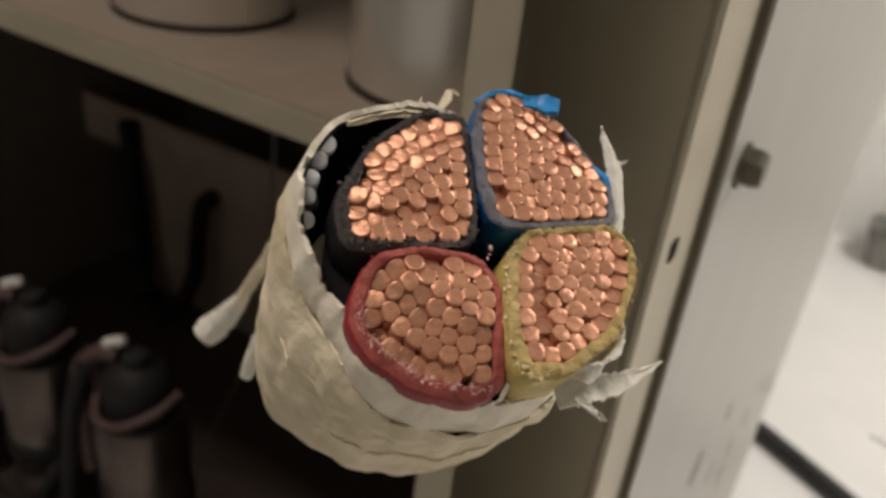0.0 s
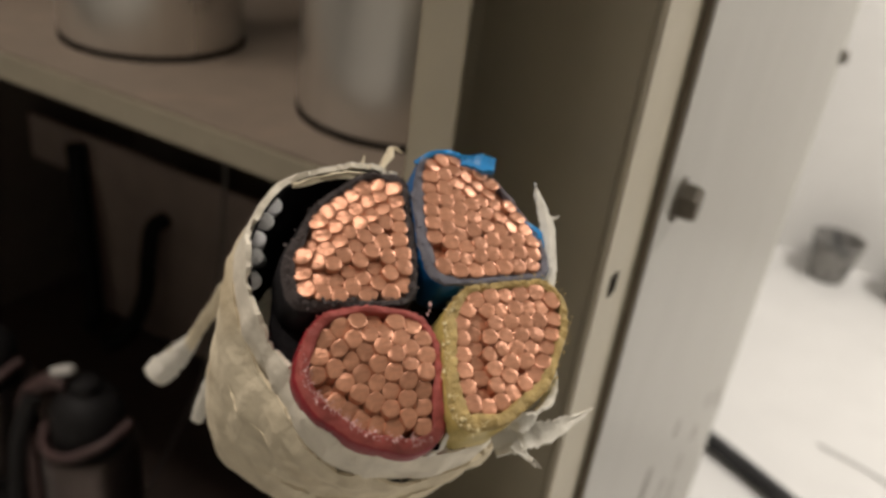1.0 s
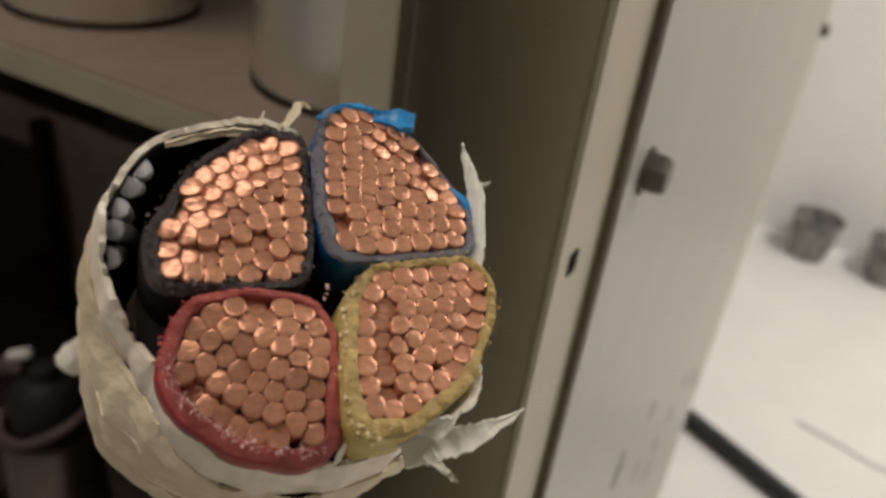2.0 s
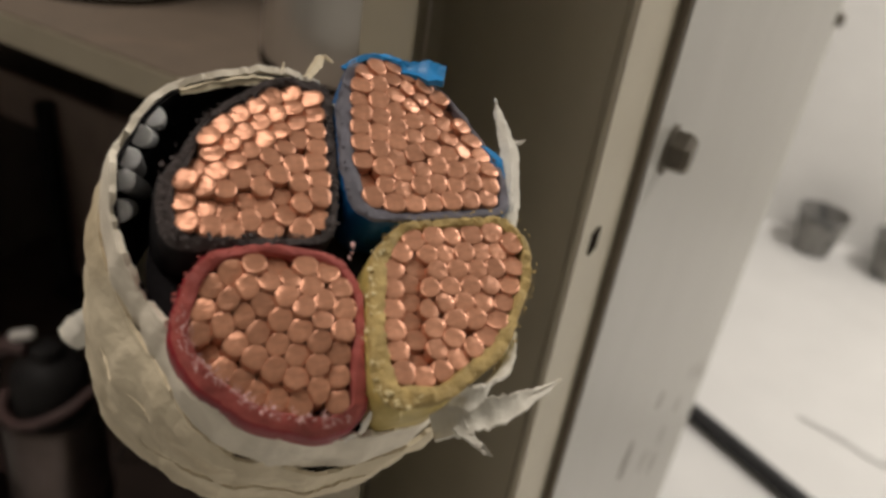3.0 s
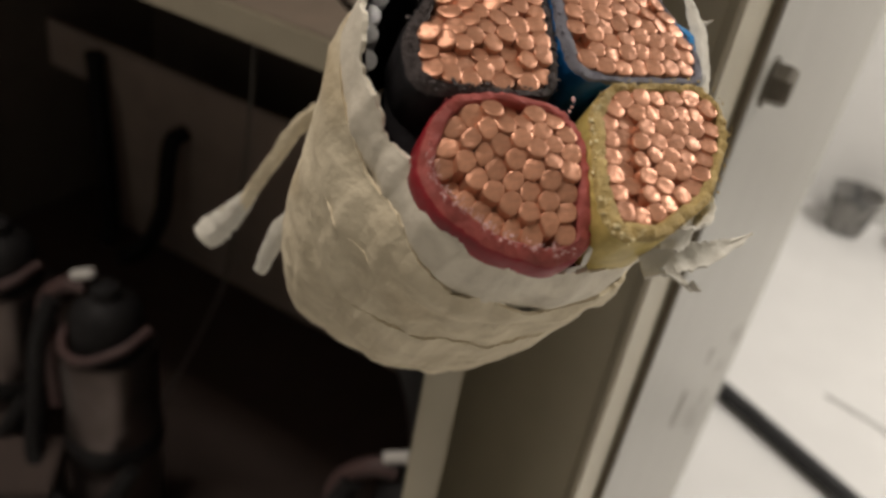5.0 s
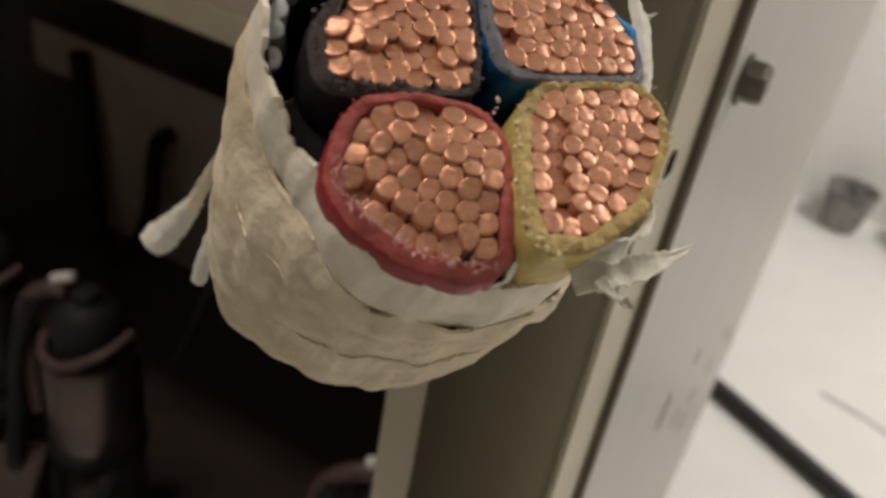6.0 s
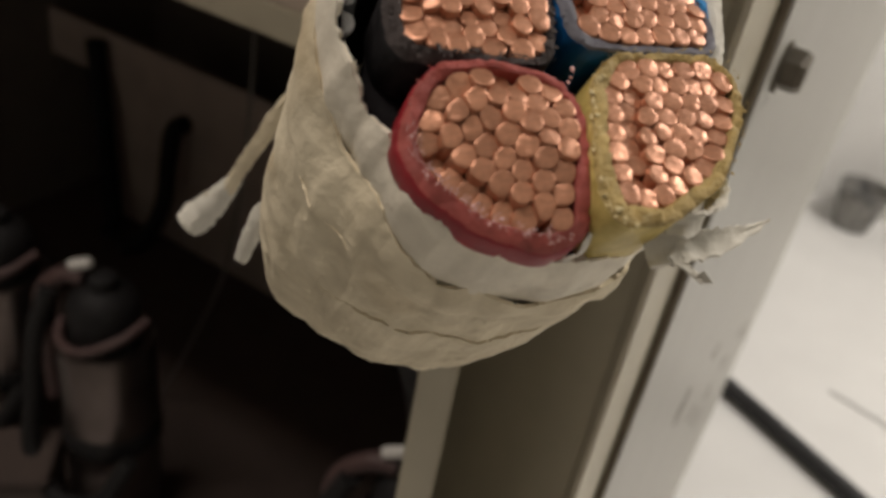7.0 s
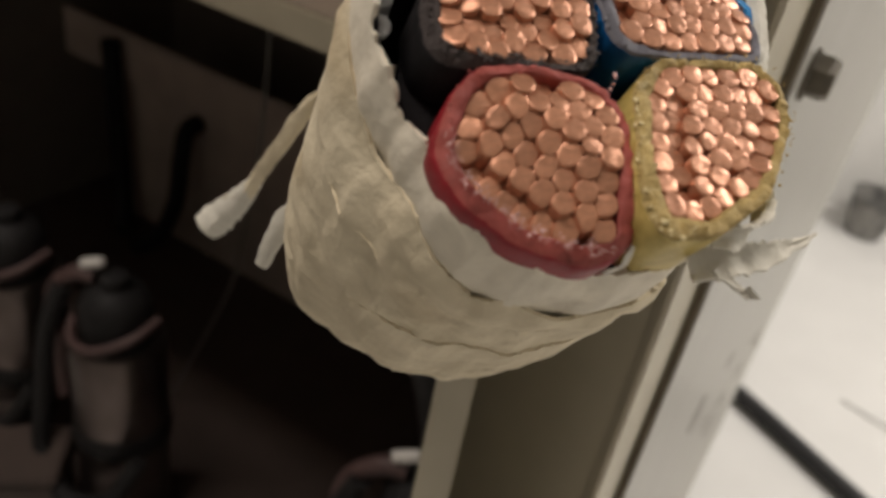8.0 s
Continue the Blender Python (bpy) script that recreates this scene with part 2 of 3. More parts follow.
fitting = thing("ceiling_light", ROOM @ pose(LAMP_X, LAMP_Y, RZ), "white batten ceiling light fitting", "ceiling light", "ceiling battens")
part("housing", boxed(-0.17, -0.64, -0.06, 0.17, 0.64, 0, bevel=0.008), M_WALL, fitting)
# a second batten over the aisle in front of the cabinet
lamp("aisle_lamp_light", ROOM @ pose(AISLE_X, AISLE_Y, RZ - 0.075, 0, 0, 90), 0.3, 1.2, 18.5, (1.0, 0.895, 0.81))
copy_thing(fitting, ROOM @ pose(AISLE_X, AISLE_Y, RZ, 0, 0, 90))


# ---- cabinet ----
W, D, H = 0.95, 0.73, 2.2
cab = thing("switch_cabinet", CAB, "open beige sheet-metal electrical cabinet with bolted side panel", "cabinet")
# corner column: narrow front lip, recessed face, side strip
col = [(0.0003, 0.0), (0.0009, 0.047), (-0.0712, 0.047), (-0.0712, 0.0455), (-0.066, 0.044), (-0.006, 0.012), (-0.0012, 0.0)]
part("corner_column", prism(col, 0.04, H), M_CAB, cab, smooth=False)
part("front_lip", boxed(-0.0053, -0.0014, 0.04, 0.0053, 0.0014, H, bevel=0.0005), M_CAB, cab, "narrow front lip of the column",
     m=Matrix.Translation((-0.0400, -0.0305, 0)) @ pose(0, 0, 0, 0, 0, 22))
part("lip_web", prism([(-0.0447, -0.0325), (-0.0437, -0.0315), (-0.0725, 0.047), (-0.0735, 0.047)], 0.04, H), M_CAB, cab, smooth=False)
panel = part("side_panel", boxed(0.0011, 0.0350, 0.05, 0.0038, D, H - 0.01, bevel=0.0004), M_PANEL, cab, "grey-beige bolted side panel with scuffs")
for by, bz in ((0.0560, 1.3540), (0.70, 1.277), (0.0540, 0.55), (0.695, 0.5)):
    b = part("bolt", lens(0.0062, 0.0072), M_BOLT, panel, m=pose(0.0036, by, bz, 0, 90, 0), smooth=False)
    part("washer", lathe([(0.0074, 0), (0.0074, 0.0012), (0.004, 0.0014)], 24), M_BOLT, panel, m=pose(0.0036, by, bz, 0, 90, 0))
# Brown strip added to draw the shaded front edge of the panel.
part("gasket", boxed(0.001, 0.0331, 0.05, 0.0031, 0.0347, H - 0.01), M_EDGE_SHADE, cab, "brown strip for the shaded front edge of the side panel", smooth=False)
part("slot", boxed(-0.0006, -0.0030, -0.0034, 0.0006, 0.0030, 0.0034, bevel=0.0005), M_DARK, cab, "dark oval slot", m=pose(0.0004, 0.0112, 1.3424))
scuff_rng = random.Random(3)
for k, (yc, zc) in enumerate(((0.49, 0.995), (0.45, 0.985), (0.40, 0.985), (0.31, 1.03), (0.29, 1.10), (0.21, 1.11), (0.40, 0.955), (0.68, 0.87), (0.60, 0.93))):
    sc = bmesh.new()
    hh, ww = scuff_rng.uniform(0.004, 0.013), scuff_rng.uniform(0.005, 0.014)
    rim = []
    for i in range(12):
        q = 1 + 0.5 * noise.noise(Vector((i * 0.9, k * 3.0, 0)))
        rim.append(sc.verts.new((0.0, math.cos(i * math.pi / 6) * ww * q, math.sin(i * math.pi / 6) * hh * q)))
    f = sc.faces.new(rim)
    ext = bmesh.ops.extrude_face_region(sc, geom=[f])
    for v in ext["geom"]:
        if isinstance(v, bmesh.types.BMVert):
            v.co.x += 0.0004
    part("paint_scuff", sc, M_SCUFF, panel, m=pose(0.0037, yc, zc), smooth=False)
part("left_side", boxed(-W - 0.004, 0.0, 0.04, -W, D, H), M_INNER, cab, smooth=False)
part("mounting_plate", boxed(-0.857, 0.52, 0.722, -0.10, 0.526, 0.995, bevel=0.002), M_BACKPLATE, cab, "brownish mounting plate behind the cans")
part("mounting_rail", boxed(-W + 0.002, 0.512, 0.935, -0.10, 0.518, 1.0, bevel=0.002), M_BACKPLATE, cab, "brownish rail across the mounting plate")
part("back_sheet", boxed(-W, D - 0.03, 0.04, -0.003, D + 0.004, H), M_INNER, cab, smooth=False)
part("top_sheet", boxed(-W, 0.0, H, 0.0036, D, H + 0.004), M_CAB, cab, smooth=False)
part("bottom_sheet", boxed(-W, 0.0, 0.0, 0.0036, D, 0.04), M_CAB, cab, smooth=False)
shelf_z = 1.301
part("upper_shelf", boxed(-W, 0.094, shelf_z - 0.0135, -0.04, D, shelf_z, bevel=0.002), M_SHELF, cab, "beige shelf in shade-darkened paint with a folded front lip")
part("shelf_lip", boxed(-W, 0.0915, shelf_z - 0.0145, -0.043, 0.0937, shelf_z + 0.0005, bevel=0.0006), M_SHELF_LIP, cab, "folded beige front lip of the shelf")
part("lower_shelf", boxed(-W, 0.05, 0.70, -0.04, D, 0.72, bevel=0.002), M_PLATE, cab, "reddish primed lower shelf, coloured dark for shade")


def capacitor(x, y, z, h, ferrule, label, r=0.044):
    """An aluminium can with a rolled rim; the lower ones carry a black terminal, lead and clamp."""
    can = thing("capacitor_can", CAB @ pose(x, y, z), label, "capacitor", "capacitor cans in the cabinet")
    b = h if ferrule is None else h - 0.035
    part("body", lathe([(r * 0.93, 0), (r * 0.985, 0.0015), (r, 0.005), (r, b - 0.006), (r * 0.975, b - 0.002), (r * 0.95, b), (r * 0.92, b - 0.003), (r * 0.2, b - 0.003)], 64), M_ALU if ferrule is None else M_ALU_DIRTY_SHADED, can)
    # Thin dark ring paints the contact shade under the can.
    part("base_ring", lathe([(r * 1.015, 0.0), (r * 1.02, 0.002), (r * 1.005, 0.0035), (r * 0.99, 0.0035)], 64, closed=False), M_DARK, can)
    if ferrule is not None:
        part("terminal_block", lathe([(0.029, b - 0.003), (0.029, h - 0.004), (0.025, h + 0.006), (0.017, h + 0.012), (0.012, h + 0.014), (0.011, h + 0.024), (0.004, h + 0.026)], 28), M_BLACK_PLASTIC, can)
        part("clamp_band", lathe([(r * 1.01, h * 0.42), (r * 1.05, h * 0.43), (r * 1.05, h * 0.50), (r * 1.01, h * 0.51)], 48, closed=False), M_BLACK_PLASTIC, can)
        lead = part("lead", tube([(-0.014, -0.006, h + 0.018), (-0.032, -0.012, h + 0.016), (-0.052, -0.018, h - 0.008), (-0.056, -0.018, h - 0.05), (-0.05, -0.02, h - 0.12)], 0.0072, 28, 12), M_RED_WIRE, can, "dull red insulated lead")
        part("lead", tube([(-0.040, -0.020, h + 0.004), (-0.057, -0.026, h - 0.05), (-0.060, -0.034, 0.14), (-0.045, -0.052, 0.09), (0.0, -0.064, 0.076), (0.04, -0.052, 0.088), (0.056, -0.03, 0.13)], 0.008, 44, 12), M_BLACK_PLASTIC, can, "thick black lead looped round the can")
        part("strap", tube([(-0.034, -0.016, b + 0.008), (-0.016, -0.033, b + 0.004), (0.012, -0.035, b + 0.008), (0.034, -0.014, b + 0.020), (0.036, 0.012, b + 0.026)], 0.0042, 30, 10), M_RED_WIRE, can, "dull reddish strap round the terminal")
        if ferrule:
            part("ferrule", lathe([(0.0042, 0), (0.0045, 0.002), (0.0045, 0.018), (0.003, 0.0195)], 16), M_WHITE_PLASTIC, lead, "white plastic ferrule", m=pose(-0.024, -0.010, h + 0.028, 0, 68, 20))
    return can


for k, cx in enumerate((-0.172, -0.352, -0.532, -0.712)):
    capacitor(cx, 0.181, shelf_z, 0.22, None, "brushed aluminium capacitor can standing on the shelf", r=0.054)
    capacitor(cx - 0.09, 0.36, shelf_z, 0.22, None, "brushed aluminium capacitor can in the rear row")
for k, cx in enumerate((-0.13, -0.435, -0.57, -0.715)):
    capacitor(cx, 0.17, 0.72, 0.255, True, "dirty aluminium capacitor can, darkened for shade, with black terminal and red lead", r=0.040)

# black hose and thin wire hanging inside the cabinet
tagged(part("hose", tube([(-0.835, 0.495, 0.99), (-0.834, 0.497, 0.93), (-0.830, 0.497, 0.86), (-0.824, 0.495, 0.78), (-0.81, 0.485, 0.735), (-0.80, 0.47, 0.733)], 0.0125, 40, 12), M_BLACK_PLASTIC, m=CAB), "black hose hanging along the mounting plate", "hose")
tagged(part("hose", tube([(-0.705, 0.521, 0.918), (-0.706, 0.500, 0.912), (-0.708, 0.492, 0.87), (-0.714, 0.488, 0.81), (-0.735, 0.475, 0.75), (-0.76, 0.455, 0.732)], 0.0115, 40, 12), M_BLACK_PLASTIC, m=CAB), "short dark hose bending down from the mounting plate", "hose")
tagged(part("thin_wire", tube([(-0.40, 0.30, 1.284), (-0.405, 0.30, 1.1), (-0.425, 0.30, 0.957), (-0.449, 0.30, 0.883), (-0.507, 0.30, 0.748), (-0.52, 0.30, 0.722)], 0.0016, 40, 8), M_WIRE, m=CAB), "thin grey wire hanging inside the cabinet", "wire")
box_thing = thing("terminal_box", CAB @ pose(-0.487, 0.105, 0.72, 0, 0, 40), "reddish-brown box, darkened for shade, standing on the lower shelf", "box")
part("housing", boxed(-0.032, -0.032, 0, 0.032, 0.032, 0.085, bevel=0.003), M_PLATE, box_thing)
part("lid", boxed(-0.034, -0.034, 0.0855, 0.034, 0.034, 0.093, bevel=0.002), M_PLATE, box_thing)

# ---- cable ----
cable = thing("power_cable", FACE, "cut end of an armoured four-core copper power cable", "cable")


def rounded(corners, n=72):
    """A closed outline in mm from (x, y, radius) corners."""
    out, k = [], len(corners)
    for i in range(k):
        p, a, b = Vector(corners[i][:2]), Vector(corners[i - 1][:2]), Vector(corners[(i + 1) % k][:2])
        u, v, r = (a - p).normalized(), (b - p).normalized(), corners[i][2]
        half = u.angle(v) / 2
        d = min(r / math.tan(half), (a - p).length * 0.48, (b - p).length * 0.48)
        s, e = p + u * d, p + v * d
        for j in range(9):
            t = j / 8
            out.append(s * (1 - t) ** 2 + p * 2 * t * (1 - t) + e * t * t)
    # even steps along the outline
    ln = [0.0]
    for i in range(len(out)):
        ln.append(ln[-1] + (out[(i + 1) % len(out)] - out[i]).length)
    res, i = [], 0
    for j in range(n):
        s = ln[-1] * j / n
        while ln[i + 1] < s:
            i += 1
        t = (s - ln[i]) / max(1e-9, ln[i + 1] - ln[i])
        res.append(out[i].lerp(out[(i + 1) % len(out)], t))
    return res, ln[-1]


def inset(pts, d):
    """The outline moved inwards by d along its normals."""
    n = len(pts)
    area = sum(pts[i].x * pts[(i + 1) % n].y - pts[(i + 1) % n].x * pts[i].y for i in range(n))
    sg = 1 if area > 0 else -1
    res = []
    for i in range(n):
        t = (pts[(i + 1) % n] - pts[i - 1]).normalized()
        res.append(pts[i] + Vector((-t.y, t.x)) * d * sg)
    return res


def even(pts, step):
    n = len(pts)
    ln = [0.0]
    for i in range(n):
        ln.append(ln[-1] + (pts[(i + 1) % n] - pts[i]).length)
    m = max(1, round(ln[-1] / step))
    res, i = [], 0
    for j in range(m):
        s = ln[-1] * (j + 0.35) / m
        while ln[i + 1] < s:
            i += 1
        res.append(pts[i].lerp(pts[(i + 1) % n], (s - ln[i]) / max(1e-9, ln[i + 1] - ln[i])))
    return res


def strand_mesh(reach, k, tx, ty):
    """One cut copper wire end: pressed against its neighbours, a sheared top with a rounded, slightly burred rim (mm)."""
    seg = len(reach)
    bm = bmesh.new()
    rings = []
    for q, z in ((1.0, -9.0), (1.0, -0.10), (0.985, -0.035), (0.955, 0.0), (0.7, 0.03), (0.35, 0.05)):
        ring = []
        for i in range(seg):
            a = 2 * math.pi * i / seg
            x, y = reach[i] * q * math.cos(a), reach[i] * q * math.sin(a)
            top = 0 if z < -5 else tx * x + ty * y + 0.16 * noise.noise(Vector((x * 0.9, y * 1.4, k * 7.0)))
            ring.append(bm.verts.new((x * MM, y * MM, (z + top) * MM)))
        rings.append(ring)
    for a, b in zip(rings, rings[1:]):
        for i in range(seg):
            bm.faces.new((a[i], a[(i + 1) % seg], b[(i + 1) % seg], b[i]))
    bm.faces.new(rings[-1])
    bmesh.ops.recalc_face_normals(bm, faces=bm.faces[:])
    me = bpy.data.meshes.new("strand")
    bm.to_mesh(me)
    bm.free()
    me.materials.append(M_COPPER)
    for p in me.polygons:
        p.use_smooth = True
    me.set_sharp_from_angle(angle=radians(50))
    return me


def reaches(i, places, seg=18, most=1.5):
    """How far a wire spreads each way before it meets a neighbour or the insulation."""
    p, edge, inward = places[i]
    out = []
    for k in range(seg):
        w = Vector((math.cos(2 * math.pi * k / seg), math.sin(2 * math.pi * k / seg)))
        r = most
        for j, (q, _, _) in enumerate(places):
            d = (q - p).length
            if j != i and d < 3.4 and w.dot(q - p) > 0.05:
                r = min(r, max(0.7, d / 2 + 0.02) * d / w.dot(q - p))
        c = -w.dot(inward)
        if c > 0.05:
            r = min(r, max(0.9, edge + 0.12) / c)
        out.append(r)
    slack = 0.92 if i % 7 == 3 else 1.0
    return [slack * (0.5 * out[k] + 0.25 * (out[k - 1] + out[(k + 1) % seg])) for k in range(seg)]


def to_outline(p, poly):
    """Distance of points p inside a closed outline, and the way inwards."""
    a, b = poly, np.roll(poly, -1, 0)
    ab = b - a
    t = np.clip(((p[:, None] - a) * ab).sum(-1) / (ab * ab).sum(-1), 0, 1)
    near = a + t[..., None] * ab
    d = np.linalg.norm(p[:, None] - near, axis=-1)
    i = d.argmin(1)
    rows = np.arange(len(p))
    e = ab[i] / np.linalg.norm(ab[i], axis=1)[:, None]
    inward = np.stack([-e[:, 1], e[:, 0]], 1)
    signed = ((p - near[rows, i]) * inward).sum(-1)
    return np.where(signed >= 0, 1, -1) * d[rows, i], inward


def thickened(outline, d, thick):
    """The outline moved in by d, more where the wall is thicker."""
    return [p + (q - p) * thick(p.x, p.y) for p, q in zip(outline, inset(outline, d))]


def pack(outline, wall, seed, thick):
    """Wires settled side by side inside a conductor's outline."""
    poly = np.array([(p.x, p.y) for p in outline])
    x, y = poly.T
    if (x * np.roll(y, -1) - np.roll(x, -1) * y).sum() < 0:
        poly = poly[::-1]
    inner = np.array([(q.x, q.y) for q in thickened(outline, wall, thick)])
    u, v = inner.T
    count = int(abs((u * np.roll(v, -1) - np.roll(u, -1) * v).sum()) / 2 / 5.0)
    rng = np.random.RandomState(seed)
    lo, hi = poly.min(0), poly.max(0)
    p = np.zeros((0, 2))
    while len(p) < count:
        q = rng.uniform(lo, hi, (200, 2))
        d, _ = to_outline(q, poly)
        p = np.concatenate([p, q[d > wall + 1.0]])[:count]
    for step in range(260):
        off = p[:, None] - p
        dist = np.linalg.norm(off, axis=-1) + np.eye(count) * 99
        push = np.clip(2.48 - dist, 0, None) / np.maximum(dist, 1e-3)
        p = p + 0.22 * (off * push[..., None]).sum(1)
        d, inward = to_outline(p, poly)
        need = np.array([wall * thick(float(q[0]), float(q[1])) for q in p])
        p = p + inward * np.clip(need + 1.15 - d, 0, None)[:, None]
    d, inward = to_outline(p, poly)
    return [(Vector(map(float, v)), float(e) - wall * thick(float(v[0]), float(v[1])), Vector(map(float, w))) for v, e, w in zip(p, d, inward)]


def burr(points, size, seed, hairs=0.3):
    """Crumbs and short threads of torn plastic along a few points (mm)."""
    rng = random.Random(seed)
    bm = bmesh.new()
    for p in points:
        if rng.random() < hairs:
            a, ln = rng.uniform(0, 6.28), size * rng.uniform(1.5, 3)
            tip = Vector(p) + Vector((math.cos(a) * ln * 0.6, math.sin(a) * ln * 0.6, ln * rng.uniform(0.2, 0.7)))
            pts = [Vector(p), Vector(p).lerp(tip, 0.5) + Vector((rng.uniform(-1, 1), rng.uniform(-1, 1), rng.uniform(0, 1))) * size * 0.5, tip]
            for u, w in zip(pts, pts[1:]):
                r = size * 0.18
                quad = [u + Vector((r, 0, 0)), u + Vector((-r * 0.5, r, 0)), u + Vector((-r * 0.5, -r, 0)), w + Vector((r * 0.7, 0, 0)), w + Vector((-r * 0.4, r * 0.7, 0)), w + Vector((-r * 0.4, -r * 0.7, 0))]
                v = [bm.verts.new(q * MM) for q in quad]
                for f in ((0, 1, 4, 3), (1, 2, 5, 4), (2, 0, 3, 5), (0, 2, 1), (3, 4, 5)):
                    bm.faces.new([v[i] for i in f])
        else:
            r = bmesh.ops.create_icosphere(bm, subdivisions=1, radius=1.0)
            sx, sy, sz = (size * rng.uniform(0.35, 1.0) for _ in range(3))
            for v in r["verts"]:
                c = v.co * (1 + 0.5 * noise.noise(v.co * 2 + Vector(p)))
                v.co = (Vector(p) + Vector((c.x * sx, c.y * sy, c.z * sz * 0.7))) * MM
    return bm


def core(corners, wall, z_top, side_mat, cut_mat, label, height, slants, wires_up=0.3, rough=0.3, seed=1, low=lambda x, y: 0.0, depth=34.0, thick=lambda x, y: 1.0, shoulder=lambda x, y: 0.0, cut_from=4):
    """An insulated sector conductor: a tube of insulation round packed strands. slants: (test, tx, ty) groups of obliquely cut wires.
    low: how far the cut drops; shoulder: how much lower the outer edge of the cut lies than the inner one."""
    rng = random.Random(seed)
    outer, _ = rounded(corners, 120)
    bm = bmesh.new()

    def ring(d, z, jag=0.0):
        vs = []
        for p in (thickened(outer, d, thick if z > -10 and d < wall + 0.01 else (lambda x, y: 1.0)) if d else outer):
            zz = z + (low(p.x, p.y) - shoulder(p.x, p.y) * max(0.0, 1 - d / wall) if z > -3 else 0)
            if jag:
                zz += jag * noise.noise(Vector((p.x * 0.9, p.y * 0.9, seed * 3.1))) + 0.6 * jag * noise.noise(Vector((p.x * 3.5, p.y * 3.5, seed)))
                p = p + Vector((noise.noise(Vector((p.x * 2, p.y * 2, 5))), noise.noise(Vector((p.x * 2, p.y * 2, 9))))) * 0.16
            vs.append(bm.verts.new((p.x * MM, p.y * MM, zz * MM)))
        return vs

    levels = [ring(3.2, -depth), ring(2.2, -depth * 0.6), ring(0.8, -depth * 0.3), ring(0, -8.5), ring(0.02, z_top - 0.35, rough), ring(wall * 0.15, z_top, rough),
              ring(wall * 0.5, z_top + 0.1, rough), ring(wall * 0.85, z_top, rough), ring(wall, z_top - 0.3, rough), ring(wall, -9.0)]
    n = len(outer)
    for k, (a, b) in enumerate(zip(levels, levels[1:])):
        for i in range(n):
            f = bm.faces.new((a[i], a[(i + 1) % n], b[(i + 1) % n], b[i]))
            f.material_index = 1 if k >= cut_from else 0
    bm.faces.new(levels[0])
    ob = part("insulated_core", bm, side_mat, cable, label)
    ob.data.materials.append(cut_mat)
    # Dark floor added under the strands; its colour deepens the shade in gaps.
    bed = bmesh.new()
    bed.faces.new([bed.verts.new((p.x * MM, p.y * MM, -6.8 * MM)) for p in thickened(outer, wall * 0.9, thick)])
    part("conductor_bed", bed, M_SHADED_COPPER, ob)
    places = pack(outer, wall, seed, thick)
    for i, (p, edge, _) in enumerate(places):
        tx, ty = rng.uniform(-0.11, 0.11), rng.uniform(-0.11, 0.11)
        for test, sx, sy in slants:
            if test(p.x, p.y, edge):
                tx, ty = sx + rng.uniform(-0.14, 0.14), sy + rng.uniform(-0.14, 0.14)
        s = new("strand", strand_mesh(reaches(i, places), 100 * seed + i, tx, ty))
        z = z_top + wires_up + height(p.x, p.y, edge) + rng.uniform(-0.13, 0.13) - (1.4 if rng.random() < 0.05 else 0)
        s.matrix_basis = Matrix.Translation((p.x * MM, p.y * MM, z * MM))
        s.parent = ob
    return ob


def ramp01(v):
    return max(0.0, min(1.0, v))


def low_left(x, y):
    """How far a place lies towards the lower left of the cut end, in mm."""
    return -(x + y) / 1.414


BLACK = [(-17.4, 1.6, 4), (-7.5, 0.9, 9), (1.4, 0.0, 4), (3.6, 9, 12), (5.4, 21.8, 4), (-1.5, 22.9, 6), (-10.5, 17.9, 8), (-17.0, 9.8, 7)]
BLUE = [(3.7, 10, 9), (3.9, 2.6, 5), (12, 1.8, 8), (23.7, 1.5, 3), (24.7, 8.5, 6), (20.9, 19.8, 9), (15.8, 26.0, 5), (8.4, 25.8, 5), (5.0, 18, 10)]
YELLOW = [(2.5, -19.5, 4), (1.2, -16, 6), (2.0, -10.5, 9), (4.4, -1.8, 5), (9, 2.1, 6), (22.4, 1.8, 4), (25.1, -2, 5), (23.1, -7.5, 7), (17.2, -15.4, 9), (8.7, -19.6, 7)]
RED = [(-17.6, -6, 7), (-14.4, 0.9, 7), (-6, 1.3, 8), (1.8, -1.2, 5), (3.1, -6, 6), (1.6, -13, 9), (1.5, -18.9, 4), (-3.2, -19.9, 6), (-10.6, -16.9, 9), (-16.0, -11.2, 8)]


def black_height(x, y, edge):
    if y < 5.0:
        return -0.35
    if y < 7.6 and x < -2.5:
        return -0.6
    return 0.25 - 0.09 * max(0, y - 11)


def red_height(x, y, edge):
    return -0.5 * max(0.0, low_left(x, y) - 7.5) + (0.25 if 2.2 < edge < 4.4 and low_left(x, y) > 8 else 0.0) - (0.2 if y > -3.5 else 0) - (0.45 if edge < 2.2 and low_left(x, y) > 8 else 0.0)


def blue_height(x, y, edge):
    return -0.11 * max(0, (x + 0.75 * y) - 27) - 0.03 * max(0, y - 14)


def yellow_height(x, y, edge):
    return 0.1 if edge < 2.2 and x < 9 else -0.7 if edge < 4.2 and x < 10 and -13 < y < -3 else 0.1


blk = core(BLACK, 1.15, -0.6, M_BLACK_INS, M_BLACK_CUT, "black insulated copper core, frayed at the cut",
           black_height, [(lambda x, y, e: y - 0.9 * x > 15.0 and e < 5.5, 0.34, -0.16)], seed=3, rough=0.45, thick=lambda x, y: 0.95 + 0.45 * ramp01((x - 0.5) / 2.5) + 0.9 * ramp01((-10.5 - x) / 4), shoulder=lambda x, y: 1.8 * ramp01((-7 - x) / 6), cut_from=5)
